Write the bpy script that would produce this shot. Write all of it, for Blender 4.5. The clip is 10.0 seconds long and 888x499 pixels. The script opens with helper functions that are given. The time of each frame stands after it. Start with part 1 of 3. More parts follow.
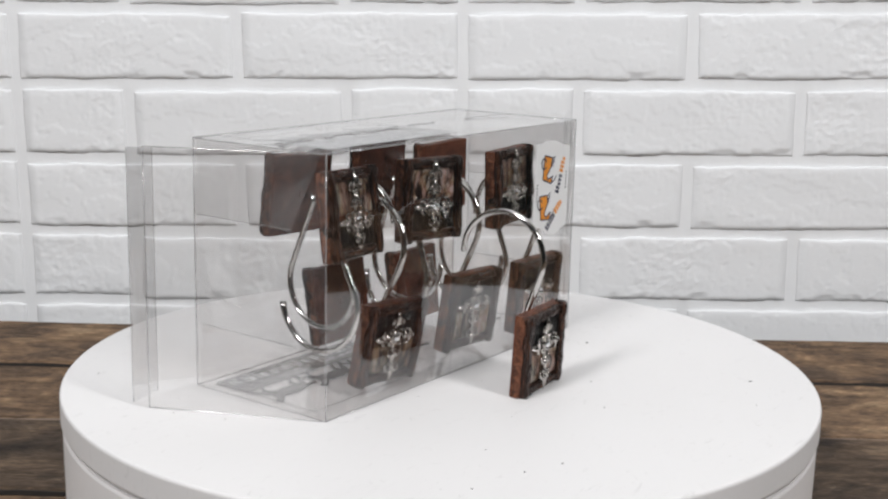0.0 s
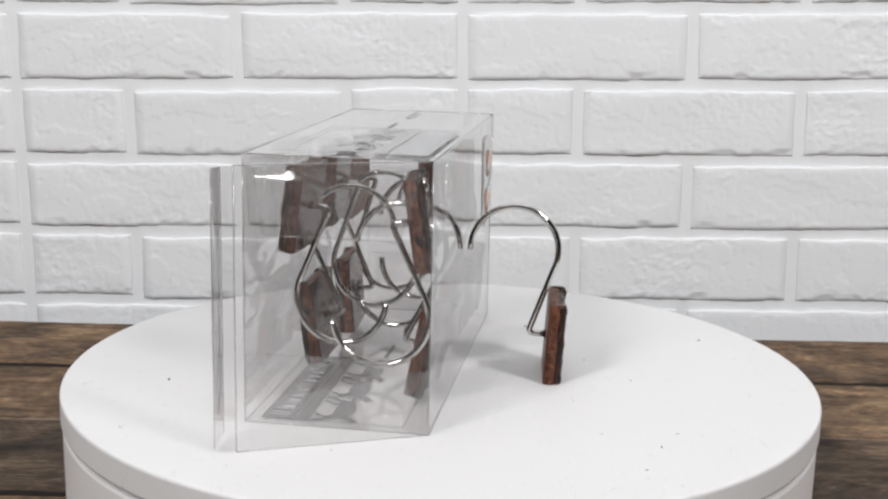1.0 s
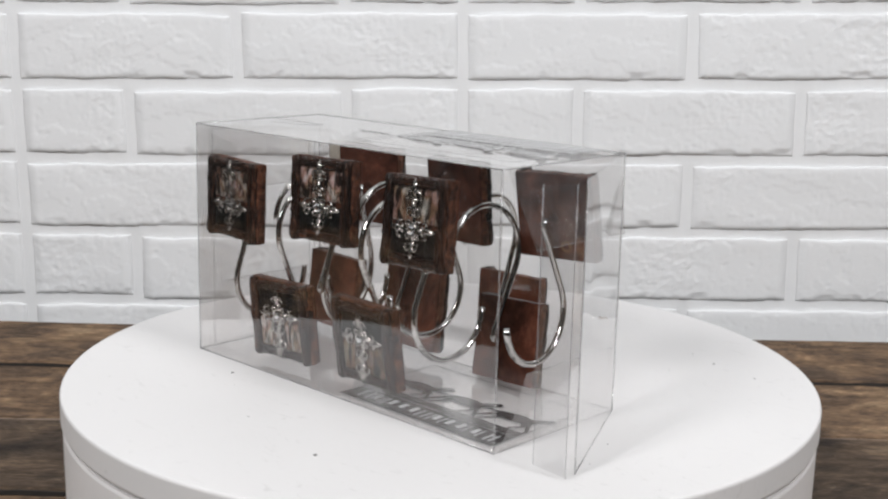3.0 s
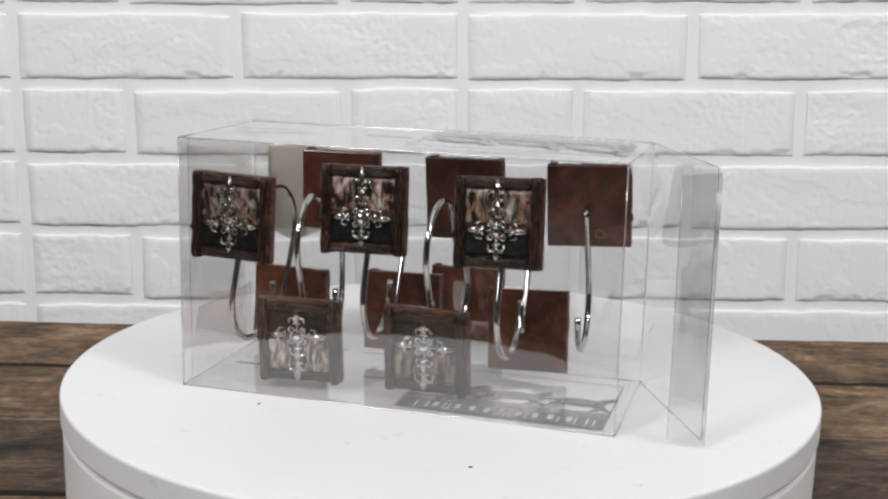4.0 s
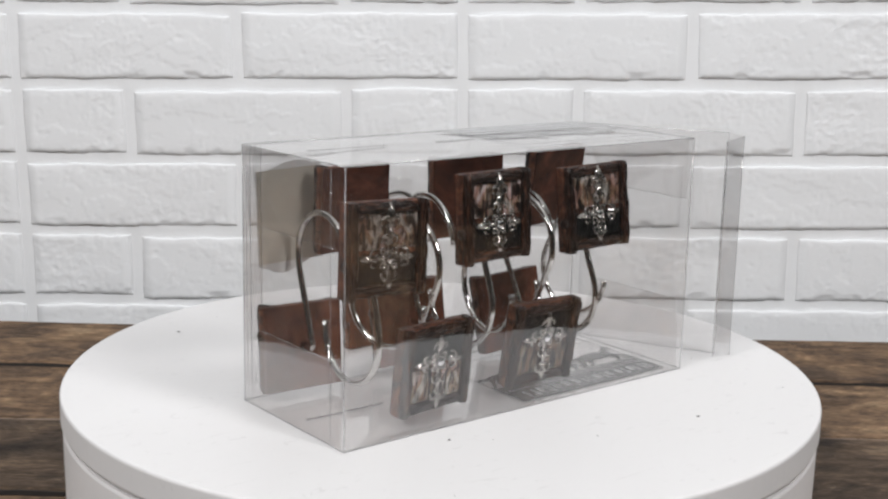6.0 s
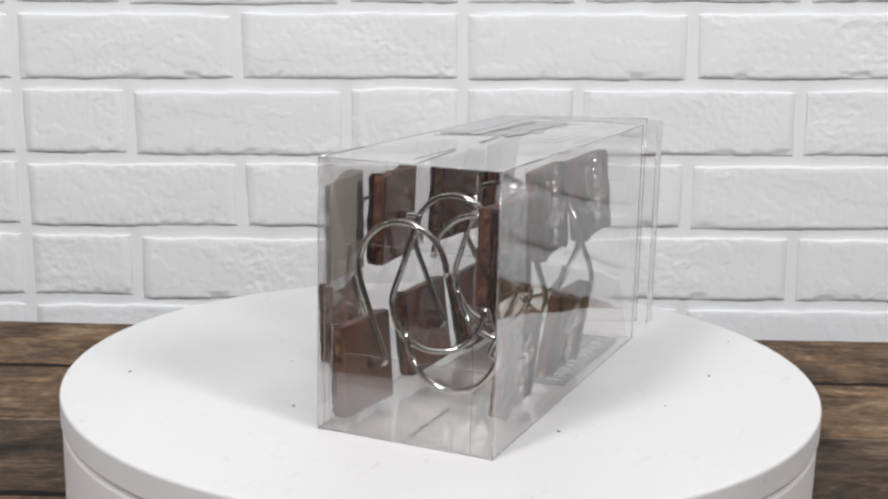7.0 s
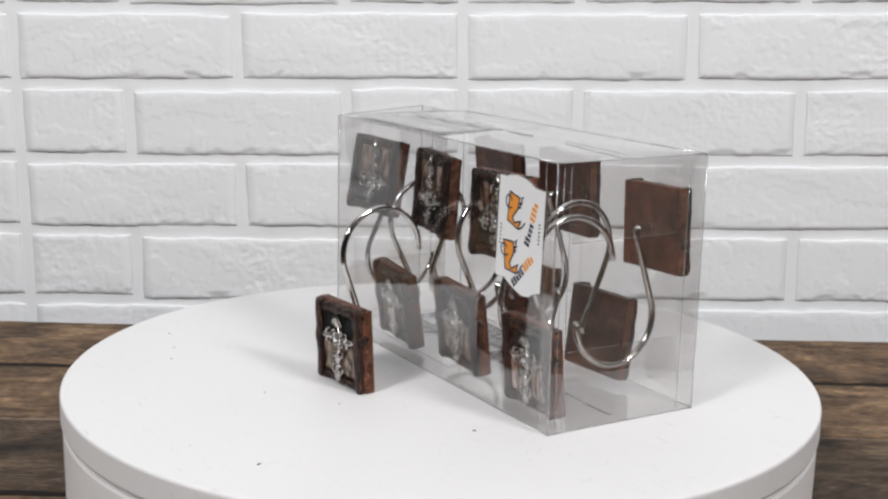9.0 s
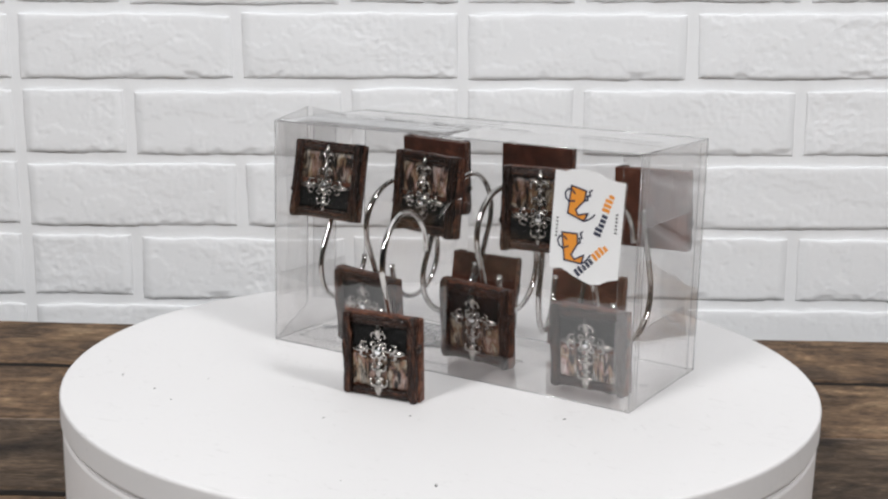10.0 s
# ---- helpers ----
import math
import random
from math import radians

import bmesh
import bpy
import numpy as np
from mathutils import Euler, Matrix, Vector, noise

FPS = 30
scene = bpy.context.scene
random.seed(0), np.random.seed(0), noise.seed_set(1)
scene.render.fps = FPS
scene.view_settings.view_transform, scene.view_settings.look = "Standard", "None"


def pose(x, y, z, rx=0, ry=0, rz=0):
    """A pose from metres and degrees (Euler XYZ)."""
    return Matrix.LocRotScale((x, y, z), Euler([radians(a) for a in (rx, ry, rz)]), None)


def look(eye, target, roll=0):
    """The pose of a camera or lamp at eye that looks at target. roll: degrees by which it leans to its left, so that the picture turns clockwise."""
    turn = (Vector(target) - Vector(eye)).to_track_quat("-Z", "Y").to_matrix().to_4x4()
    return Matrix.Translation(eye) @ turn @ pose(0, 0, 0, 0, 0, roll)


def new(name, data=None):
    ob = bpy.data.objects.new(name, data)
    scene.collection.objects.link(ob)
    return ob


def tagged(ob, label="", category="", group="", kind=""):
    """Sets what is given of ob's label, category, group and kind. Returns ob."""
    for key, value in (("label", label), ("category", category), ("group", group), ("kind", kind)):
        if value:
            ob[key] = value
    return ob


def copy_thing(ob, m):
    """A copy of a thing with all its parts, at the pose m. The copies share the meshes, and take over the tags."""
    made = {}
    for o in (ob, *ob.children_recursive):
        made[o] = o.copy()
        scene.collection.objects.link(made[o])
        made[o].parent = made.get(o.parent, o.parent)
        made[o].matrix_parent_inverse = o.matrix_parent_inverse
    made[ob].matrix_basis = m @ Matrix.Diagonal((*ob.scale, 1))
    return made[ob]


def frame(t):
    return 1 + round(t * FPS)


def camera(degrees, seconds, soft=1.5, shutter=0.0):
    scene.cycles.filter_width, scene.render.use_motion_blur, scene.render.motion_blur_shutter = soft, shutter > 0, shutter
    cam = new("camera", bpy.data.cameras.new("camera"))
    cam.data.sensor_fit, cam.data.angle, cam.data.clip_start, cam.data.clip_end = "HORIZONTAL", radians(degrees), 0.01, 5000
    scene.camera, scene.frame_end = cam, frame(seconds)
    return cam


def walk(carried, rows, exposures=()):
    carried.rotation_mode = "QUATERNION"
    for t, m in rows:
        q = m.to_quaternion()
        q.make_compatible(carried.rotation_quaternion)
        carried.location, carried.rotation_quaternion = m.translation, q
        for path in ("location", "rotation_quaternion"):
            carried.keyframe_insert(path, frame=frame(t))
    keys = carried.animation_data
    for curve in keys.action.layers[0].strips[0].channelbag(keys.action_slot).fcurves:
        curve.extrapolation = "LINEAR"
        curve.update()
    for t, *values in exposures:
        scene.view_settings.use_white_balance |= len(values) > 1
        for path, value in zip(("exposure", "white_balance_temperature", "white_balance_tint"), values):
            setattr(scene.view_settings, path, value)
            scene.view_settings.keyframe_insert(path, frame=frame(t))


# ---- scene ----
ZT = 0.835            # height of the turntable's top
EYE = (0.0, -0.6503, ZT + 0.2020)
SPIN, START = 27.441, -126.09   # turn of the table: degrees a second, and at the start

cam = camera(39.46, 10.0, soft=2.35)
pitch = radians(11.845)
aim = (EYE[0], EYE[1] + math.cos(pitch), EYE[2] - math.sin(pitch))
walk(cam, [(0.0, look(EYE, aim, 1.293)), (10.0, look(EYE, aim, 1.293))])

# ---- light ----
scene.view_settings.exposure = 0.0
world = bpy.data.worlds.new("world")
scene.world = world
world.use_nodes = True
world.node_tree.nodes["Background"].inputs[0].default_value = (0.8, 0.88, 1.0, 1)
world.node_tree.nodes["Background"].inputs[1].default_value = 0.05


def softbox(name, eye, target, wide, high, watts, colour):
    data = bpy.data.lights.new(name, "AREA")
    data.shape, data.size, data.size_y, data.energy, data.color = "RECTANGLE", wide, high, watts, colour
    ob = new(name, data)
    ob.matrix_world = look(eye, target)
    return ob


softbox("softbox_key", (-0.98, -1.28, ZT + 1.25), (0, 0.30, ZT + 0.10), 0.34, 0.5, 24.6, (1.0, 0.992, 0.995))
softbox("softbox_fill", (1.20, -1.13, ZT + 1.25), (0, 0.30, ZT + 0.10), 0.34, 0.5, 21.6, (1.0, 0.992, 0.995))
# unseen fill lamp, added in place of light bounced off the ceiling
softbox("ceiling_panel", (0.0, -0.3, 2.65), (0, -0.3, 0), 1.2, 1.2, 6.5, (0.96, 0.98, 1.0))


# ---- materials ----
class Mat:
    """A node material with short calls for its nodes."""

    def __init__(self, name):
        self.m = bpy.data.materials.new(name)
        self.m.use_nodes = True
        self.t = self.m.node_tree
        self.b = self.t.nodes["Principled BSDF"]
        self.out = self.t.nodes["Material Output"]

    def node(self, kind, **sets):
        n = self.t.nodes.new(kind)
        for key, value in sets.items():
            if key in ("operation", "blend_type", "data_type"):
                if key == "operation":
                    n.operation = value
                elif key == "blend_type":
                    n.blend_type = value
                else:
                    n.data_type = value
            else:
                n.inputs[key].default_value = value
        return n

    def link(self, a, b):
        self.t.links.new(a, b)

    def coords(self, scale=(1, 1, 1), shift=0.0):
        tc = self.node("ShaderNodeTexCoord")
        mp = self.node("ShaderNodeMapping")
        mp.inputs["Scale"].default_value = scale
        if shift:
            info = self.node("ShaderNodeObjectInfo")
            mul = self.node("ShaderNodeMath", operation="MULTIPLY")
            mul.inputs[1].default_value = shift
            self.link(info.outputs["Random"], mul.inputs[0])
            add = self.node("ShaderNodeVectorMath", operation="ADD")
            self.link(tc.outputs["Object"], add.inputs[0])
            self.link(mul.outputs[0], add.inputs[1])
            self.link(add.outputs[0], mp.inputs["Vector"])
        else:
            self.link(tc.outputs["Object"], mp.inputs["Vector"])
        return mp.outputs["Vector"]

    def noise(self, vec, scale, detail=4.0, rough=0.55, distort=0.0):
        n = self.node("ShaderNodeTexNoise", Scale=scale, Detail=detail, Roughness=rough, Distortion=distort)
        self.link(vec, n.inputs["Vector"])
        return n.outputs["Fac"]

    def ramp(self, fac, stops):
        n = self.node("ShaderNodeValToRGB")
        els = n.color_ramp.elements
        while len(els) < len(stops):
            els.new(0.5)
        for e, (pos, col) in zip(els, stops):
            e.position, e.color = pos, (*col, 1) if len(col) == 3 else col
        self.link(fac, n.inputs["Fac"])
        return n.outputs["Color"]

    def mix(self, fac, a, b, blend="MIX"):
        n = self.node("ShaderNodeMixRGB", blend_type=blend)
        for sock, v in zip(n.inputs, (fac, a, b)):
            if isinstance(v, (int, float)):
                sock.default_value = v
            elif isinstance(v, tuple):
                sock.default_value = (*v, 1)
            else:
                self.link(v, sock)
        return n.outputs["Color"]

    def bump(self, height, strength, distance):
        n = self.node("ShaderNodeBump", Strength=strength, Distance=distance)
        self.link(height, n.inputs["Height"])
        return n.outputs["Normal"]

    def surface(self, colour=None, rough=0.5, metal=0.0, normal=None, **more):
        if colour is not None:
            if isinstance(colour, tuple):
                self.b.inputs["Base Color"].default_value = (*colour, 1)
            else:
                self.link(colour, self.b.inputs["Base Color"])
        if isinstance(rough, (int, float)):
            self.b.inputs["Roughness"].default_value = rough
        else:
            self.link(rough, self.b.inputs["Roughness"])
        self.b.inputs["Metallic"].default_value = metal
        if normal is not None:
            self.link(normal, self.b.inputs["Normal"])
        for key, value in more.items():
            self.b.inputs[key.replace("_", " ")].default_value = value
        return self.m


def white_brick_paint():
    """Thick white paint over cast bricks: flat areas, split ledges and crumbly patches."""
    k = Mat("white_brick_paint")
    v = k.coords((1, 1, 1.5), 3.0)
    warp, fine = k.noise(v, 16, 3, 0.5, 1.2), k.noise(v, 120, 5, 0.6)
    crumb = k.mix(k.ramp(warp, [(0.42, (0, 0, 0)), (0.60, (1, 1, 1))]), (0.5, 0.5, 0.5), k.noise(v, 150, 5, 0.66, 0.6))
    col = k.mix(warp, (0.83, 0.845, 0.86), (0.865, 0.875, 0.89))
    relief = k.mix(0.25, crumb, fine)
    return k.surface(col, 0.55, normal=k.bump(relief, 0.28, 0.0014))


def mortar_paint():
    k = Mat("white_mortar_paint")
    v = k.coords()
    n = k.noise(v, 60, 5)
    col = k.mix(n, (0.825, 0.838, 0.852), (0.86, 0.872, 0.885))
    return k.surface(col, 0.65, normal=k.bump(n, 0.35, 0.0015))


def stained_wood(name, dark, mid, warm, pale, bright):
    """Stained softwood: broad blotches of stain, soft stretched grain, thin dark rings and pale rubbed spots."""
    k = Mat(name)
    grain = k.noise(k.coords((1.4, 5, 5), 9.0), 19, 8, 0.68, 0.8)
    fibre = k.noise(k.coords((1.0, 4.5, 4.5), 4.0), 150, 5, 0.62)
    patch = k.noise(k.coords((1.3, 2.2, 2.2), 5.0), 13, 6, 0.62, 0.9)
    spot = k.ramp(k.noise(k.coords((1.0, 2.2, 2.2), 2.0), 70, 4, 0.6, 0.8), [(0.66, (0, 0, 0)), (0.74, (0.55, 0.55, 0.55))])
    c1 = k.ramp(patch, [(0.32, dark), (0.44, mid), (0.57, warm), (0.70, pale)])
    c2 = k.ramp(grain, [(0.32, (0.62, 0.60, 0.59)), (0.5, (0.98, 0.96, 0.95)), (0.70, (bright * 0.8, bright * 0.76, bright * 0.70))])
    col = k.mix(1.0, c1, c2, "MULTIPLY")
    col = k.mix(0.75, col, k.ramp(fibre, [(0.34, (0.45, 0.44, 0.43)), (0.50, (1.0, 1.0, 1.0)), (0.66, (1.7, 1.66, 1.6))]), "MULTIPLY")
    streak = k.ramp(k.noise(k.coords((1.0, 22, 22), 6.0), 9, 6, 0.7, 0.5), [(0.36, (0.5, 0.48, 0.46)), (0.46, (1, 1, 1)), (0.62, (1.0, 1.0, 1.0)), (0.72, (1.7, 1.62, 1.5))])
    col = k.mix(0.8, col, streak, "MULTIPLY")
    col = k.mix(spot, col, (0.24, 0.19, 0.14))
    info = k.node("ShaderNodeObjectInfo")
    col = k.mix(1.0, col, k.ramp(info.outputs["Random"], [(0.0, (0.85, 0.85, 0.85)), (1.0, (1.15, 1.13, 1.1))]), "MULTIPLY")
    relief = k.mix(0.5, grain, fibre)
    return k.surface(col, k.ramp(grain, [(0.2, (0.85, 0.85, 0.85)), (0.8, (0.62, 0.62, 0.62))]), normal=k.bump(relief, 0.5, 0.0014), IOR=1.3)


def worn_edge_wood():
    k = Mat("worn_edge_wood")
    n = k.noise(k.coords((3, 30, 30), 4.0), 8, 6)
    return k.surface(k.ramp(n, [(0.3, (0.07, 0.045, 0.03)), (0.6, (0.25, 0.185, 0.14)), (0.8, (0.40, 0.32, 0.26))]), 0.6, normal=k.bump(n, 0.4, 0.001))


def white_lacquer():
    k = Mat("white_scuffed_lacquer")
    v = k.coords()
    big, fine = k.noise(v, 9, 4), k.noise(v, 220, 5)
    s = k.coords((40, 320, 40))
    scratch = k.ramp(k.noise(s, 1.2, 5, 0.7, 1.5), [(0.63, (0, 0, 0)), (0.70, (0.30, 0.30, 0.30))])
    col = k.mix(big, (0.755, 0.746, 0.746), (0.785, 0.776, 0.776))
    col = k.mix(scratch, col, (0.50, 0.49, 0.48))
    mark = k.ramp(k.noise(k.coords((1, 1.8, 1)), 95, 4, 0.62, 1.2), [(0.61, (0, 0, 0)), (0.70, (0.24, 0.24, 0.24))])
    region = k.ramp(k.noise(v, 16, 2), [(0.42, (0, 0, 0)), (0.56, (1, 1, 1))])
    col = k.mix(k.mix(1.0, mark, region, "MULTIPLY"), col, (0.42, 0.41, 0.40))
    rough = k.ramp(big, [(0.3, (0.42, 0.42, 0.42)), (0.7, (0.58, 0.58, 0.58))])
    return k.surface(col, rough, normal=k.bump(fine, 0.08, 0.0004))


def clear_film(name="clear_plastic_film", tint=(0.983, 0.977, 0.974), r0=0.068, rough=0.045, wave=0.05, dust=0.004):
    """Thin clear plastic: see-through, a little dusty, with a gloss that grows towards grazing angles. High dust also
    stands in for milky reflections.
    """
    k = Mat(name)
    k.t.nodes.remove(k.b)
    v = k.coords((1, 1, 1), 2.0)
    nor = k.bump(k.noise(v, 22, 2, 0.4), wave, 0.01)
    clear = k.node("ShaderNodeBsdfTransparent", Color=(*tint, 1))
    gloss = k.node("ShaderNodeBsdfGlossy", Color=(0.95, 0.95, 0.95, 1), Roughness=rough)
    k.link(nor, gloss.inputs["Normal"])
    haze = k.node("ShaderNodeBsdfDiffuse", Color=(0.82, 0.785, 0.78, 1))
    facing = k.node("ShaderNodeLayerWeight", Blend=0.5)
    power = k.node("ShaderNodeMath", operation="POWER")
    power.inputs[1].default_value = 5.0
    k.link(facing.outputs["Facing"], power.inputs[0])
    single = k.node("ShaderNodeMath", operation="MULTIPLY_ADD")
    single.inputs[1].default_value, single.inputs[2].default_value = 1 - r0, r0
    k.link(power.outputs[0], single.inputs[0])
    # both faces of the sheet together: 2R / (1 + R)
    twice = k.node("ShaderNodeMath", operation="MULTIPLY")
    twice.inputs[1].default_value = 2.0
    k.link(single.outputs[0], twice.inputs[0])
    plus = k.node("ShaderNodeMath", operation="ADD")
    plus.inputs[1].default_value = 1.0
    k.link(single.outputs[0], plus.inputs[0])
    scale = k.node("ShaderNodeMath", operation="DIVIDE")
    k.link(twice.outputs[0], scale.inputs[0])
    k.link(plus.outputs[0], scale.inputs[1])
    smear = k.ramp(k.noise(v, 35, 5, 0.6, 1.0), [(0.35, (dust * 0.5,) * 3), (0.7, (dust * 1.8,) * 3)])
    dusty = k.node("ShaderNodeMixShader")
    k.link(smear, dusty.inputs[0])
    k.link(clear.outputs[0], dusty.inputs[1])
    k.link(haze.outputs[0], dusty.inputs[2])
    both = k.node("ShaderNodeMixShader")
    k.link(scale.outputs[0], both.inputs[0])
    k.link(dusty.outputs[0], both.inputs[1])
    k.link(gloss.outputs[0], both.inputs[2])
    k.link(both.outputs[0], k.out.inputs["Surface"])
    return k.m


def resin_wood(name, dark, mid, light, rough=0.42, scale=210, relief=0.8, ior=1.3, spread=(0.1, 0.15), stretch=(1, 1, 1)):
    k = Mat(name)
    v = k.coords(stretch, 7.0)
    n, f = k.noise(v, scale, 7, 0.72, 0.6), k.noise(v, 900, 4)
    col = k.ramp(n, [(0.36, dark), (0.55, mid), (0.74, light)])
    info = k.node("ShaderNodeObjectInfo")
    col = k.mix(1.0, col, k.ramp(info.outputs["Random"], [(0.0, (0.8, 0.8, 0.8)), (1.0, (1.35, 1.3, 1.25))]), "MULTIPLY")
    return k.surface(col, k.ramp(f, [(0.3, (rough - spread[0],) * 3), (0.7, (rough + spread[1],) * 3)]), normal=k.bump(n, relief, 0.0008), IOR=ior)


def painted_streaks():
    """Bark streaks with patches of cream, pink, grey and rust paint and dark gaps between."""
    k = Mat("painted_bark_streaks")
    v = k.coords((1, 1, 0.30), 6.0)
    a, b = k.noise(v, 300, 5, 0.6, 0.6), k.noise(k.coords((1, 1, 0.5), 3.0), 130, 3, 0.55, 0.8)
    c1 = k.ramp(a, [(0.40, (0.008, 0.006, 0.005)), (0.46, (0.08, 0.055, 0.045)), (0.50, (0.42, 0.37, 0.34)), (0.60, (0.72, 0.68, 0.65)), (0.70, (0.92, 0.90, 0.88))])
    c2 = k.ramp(b, [(0.34, (0.82, 0.79, 0.80)), (0.42, (0.64, 0.44, 0.42)), (0.47, (0.36, 0.16, 0.09)), (0.52, (0.46, 0.32, 0.17)), (0.58, (0.80, 0.78, 0.74)), (0.66, (0.44, 0.48, 0.47))])
    col = k.mix(0.9, c1, c2, "MULTIPLY")
    info = k.node("ShaderNodeObjectInfo")
    col = k.mix(1.0, col, k.ramp(info.outputs["Random"], [(0.0, (0.45, 0.42, 0.34)), (0.5, (0.85, 0.82, 0.78)), (1.0, (1.0, 0.97, 0.97))]), "MULTIPLY")
    return k.surface(col, 0.3, normal=k.bump(a, 0.9, 0.0008))


def plain(name, colour, rough, metal=0.0, grain=0.0, scale=300):
    k = Mat(name)
    n = k.noise(k.coords(shift=2.0), scale, 4)
    lo, hi = tuple(c * (1 - grain) for c in colour), tuple(min(1, c * (1 + grain)) for c in colour)
    return k.surface(k.mix(n, lo, hi), rough, metal, k.bump(n, 0.15, 0.0004) if grain else None)


M_BRICK, M_MORTAR = white_brick_paint(), mortar_paint()
M_WOOD = stained_wood("brown_stained_wood", (0.042, 0.030, 0.022), (0.100, 0.068, 0.046), (0.185, 0.122, 0.076), (0.34, 0.25, 0.16), 1.8)
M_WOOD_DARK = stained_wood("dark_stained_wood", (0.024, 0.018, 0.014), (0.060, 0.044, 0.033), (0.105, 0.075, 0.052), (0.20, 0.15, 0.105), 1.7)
M_WORN = worn_edge_wood()
# near-black colour for the gap's shade and the stained edge beside it
M_JOINT_SHADE = plain("joint_dirt", (0.012, 0.009, 0.007), 0.9, 0, 0.4, 150)
M_WHITE = white_lacquer()
M_SIDE = plain("white_satin_plastic", (0.83, 0.815, 0.815), 0.4, 0, 0.03, 120)
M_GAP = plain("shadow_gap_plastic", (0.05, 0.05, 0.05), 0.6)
M_FILM = clear_film()
M_EDGE = clear_film("folded_film_edge", (0.89, 0.895, 0.90), 0.07, 0.15, 0.02, 0.14)
M_HAZY = clear_film("hazy_plastic_film", (0.972, 0.968, 0.966), 0.056, 0.05, 0.05, 0.050)
M_TONGUE = clear_film("tongue_film", (0.87, 0.87, 0.872), 0.06, 0.06, 0.05, 0.03)
M_BOTTOM = clear_film("bottom_film", (0.985, 0.982, 0.98), 0.05, 0.06, 0.03, 0.03)
M_END = clear_film("end_panel_film", (0.978, 0.973, 0.970), 0.060, 0.05, 0.05, 0.030)
# settled dust plus white haze that stands for the wall's reflection at grazing view
M_TOP_FILM = clear_film("dusty_veiled_film", (0.975, 0.972, 0.966), 0.060, 0.09, 0.05, 0.12)
M_CHROME = plain("polished_steel", (0.60, 0.585, 0.565), 0.10, 1.0, 0.04, 500)
M_SILVER = plain("antique_silver", (0.46, 0.435, 0.41), 0.20, 1.0, 0.8, 620)
FRAME_TONES = (0.004, 0.0023, 0.0018), (0.025, 0.0105, 0.0066), (0.215, 0.096, 0.058)
M_FRAME = resin_wood("carved_resin_wood", *FRAME_TONES, 0.24, 480, 1.0, 1.36, stretch=(1, 1, 0.14))
M_FRAME_ACROSS = resin_wood("carved_resin_wood_across", *FRAME_TONES, 0.24, 480, 1.0, 1.36, stretch=(0.14, 1, 1))
M_RIM = resin_wood("brown_carved_rim", (0.012, 0.0055, 0.0036), (0.115, 0.044, 0.025), (0.30, 0.130, 0.072), 0.36, 230, 0.9)
M_BACK = resin_wood("brown_resin_back", (0.036, 0.0145, 0.0105), (0.086, 0.032, 0.021), (0.180, 0.068, 0.042), 0.10, 55, 0.10, 1.46, (0.03, 0.06))
M_BACK_WARM = resin_wood("orange_brown_resin_back", (0.075, 0.025, 0.014), (0.165, 0.056, 0.031), (0.27, 0.105, 0.060), 0.36, 55, 0.10, 1.32, (0.06, 0.08))
M_BLACK = resin_wood("black_bark_resin", (0.001, 0.001, 0.001), (0.003, 0.003, 0.003), (0.020, 0.019, 0.019), 0.34, 210, 1.0)
M_PAINT = painted_streaks()
M_PRINT = clear_film("grey_print", (0.34, 0.35, 0.36), 0.03, 0.2, 0.02, 0.08)
M_PRINT_SOFT = clear_film("soft_grey_print", (0.58, 0.585, 0.59), 0.03, 0.2, 0.02, 0.08)
M_PRINT_PALE = plain("pale_print", (0.62, 0.63, 0.64), 0.5)
M_PAPER = plain("sticker_paper", (0.82, 0.82, 0.82), 0.5, 0, 0.02, 200)
M_BACKING = plain("gummed_paper", (0.60, 0.56, 0.49), 0.6, 0, 0.05, 200)
M_ORANGE = plain("orange_ink", (0.80, 0.30, 0.035), 0.5)
M_INK = plain("navy_ink", (0.022, 0.025, 0.055), 0.5)
M_ROOM = plain("pale_room_paint", (0.45, 0.45, 0.45), 0.8, 0, 0.04, 20)
M_ROOM_DARK = plain("dark_room_paint", (0.030, 0.036, 0.034), 0.8, 0, 0.06, 20)
M_FLOOR = plain("grey_floor", (0.045, 0.042, 0.040), 0.6, 0, 0.2, 12)
M_GOLD = plain("gold_ink", (0.30, 0.17, 0.04), 0.4)
M_CRUMB = plain("dark_crumb", (0.05, 0.045, 0.04), 0.7)


def jewel_material():
    k = Mat("clear_crystal")
    return k.surface((0.86, 0.87, 0.89), 0.05, 1.0)


M_JEWEL = jewel_material()


# ---- mesh tools ----
def mesh_object(name, bm, material, smooth=False):
    me = bpy.data.meshes.new(name)
    bmesh.ops.recalc_face_normals(bm, faces=bm.faces[:])
    if smooth:
        for f in bm.faces:
            f.smooth = True
    bm.to_mesh(me)
    bm.free()
    me.materials.append(material)
    return new(name, me)


def part(name, bm, material, parent, label="", smooth=False):
    ob = mesh_object(name, bm, material, smooth)
    ob.parent = parent
    if label:
        tagged(ob, label)
    return ob


def block(bm, lo, hi, bevel=0.0, segments=2):
    made = bmesh.ops.create_cube(bm, size=1.0)["verts"]
    for v in made:
        v.co = Vector([l + (c + 0.5) * (h - l) for c, l, h in zip(v.co, lo, hi)])
    if bevel:
        edges = list({e for v in made for e in v.link_edges})
        bmesh.ops.bevel(bm, geom=edges, offset=bevel, segments=segments, affect="EDGES", profile=0.5)


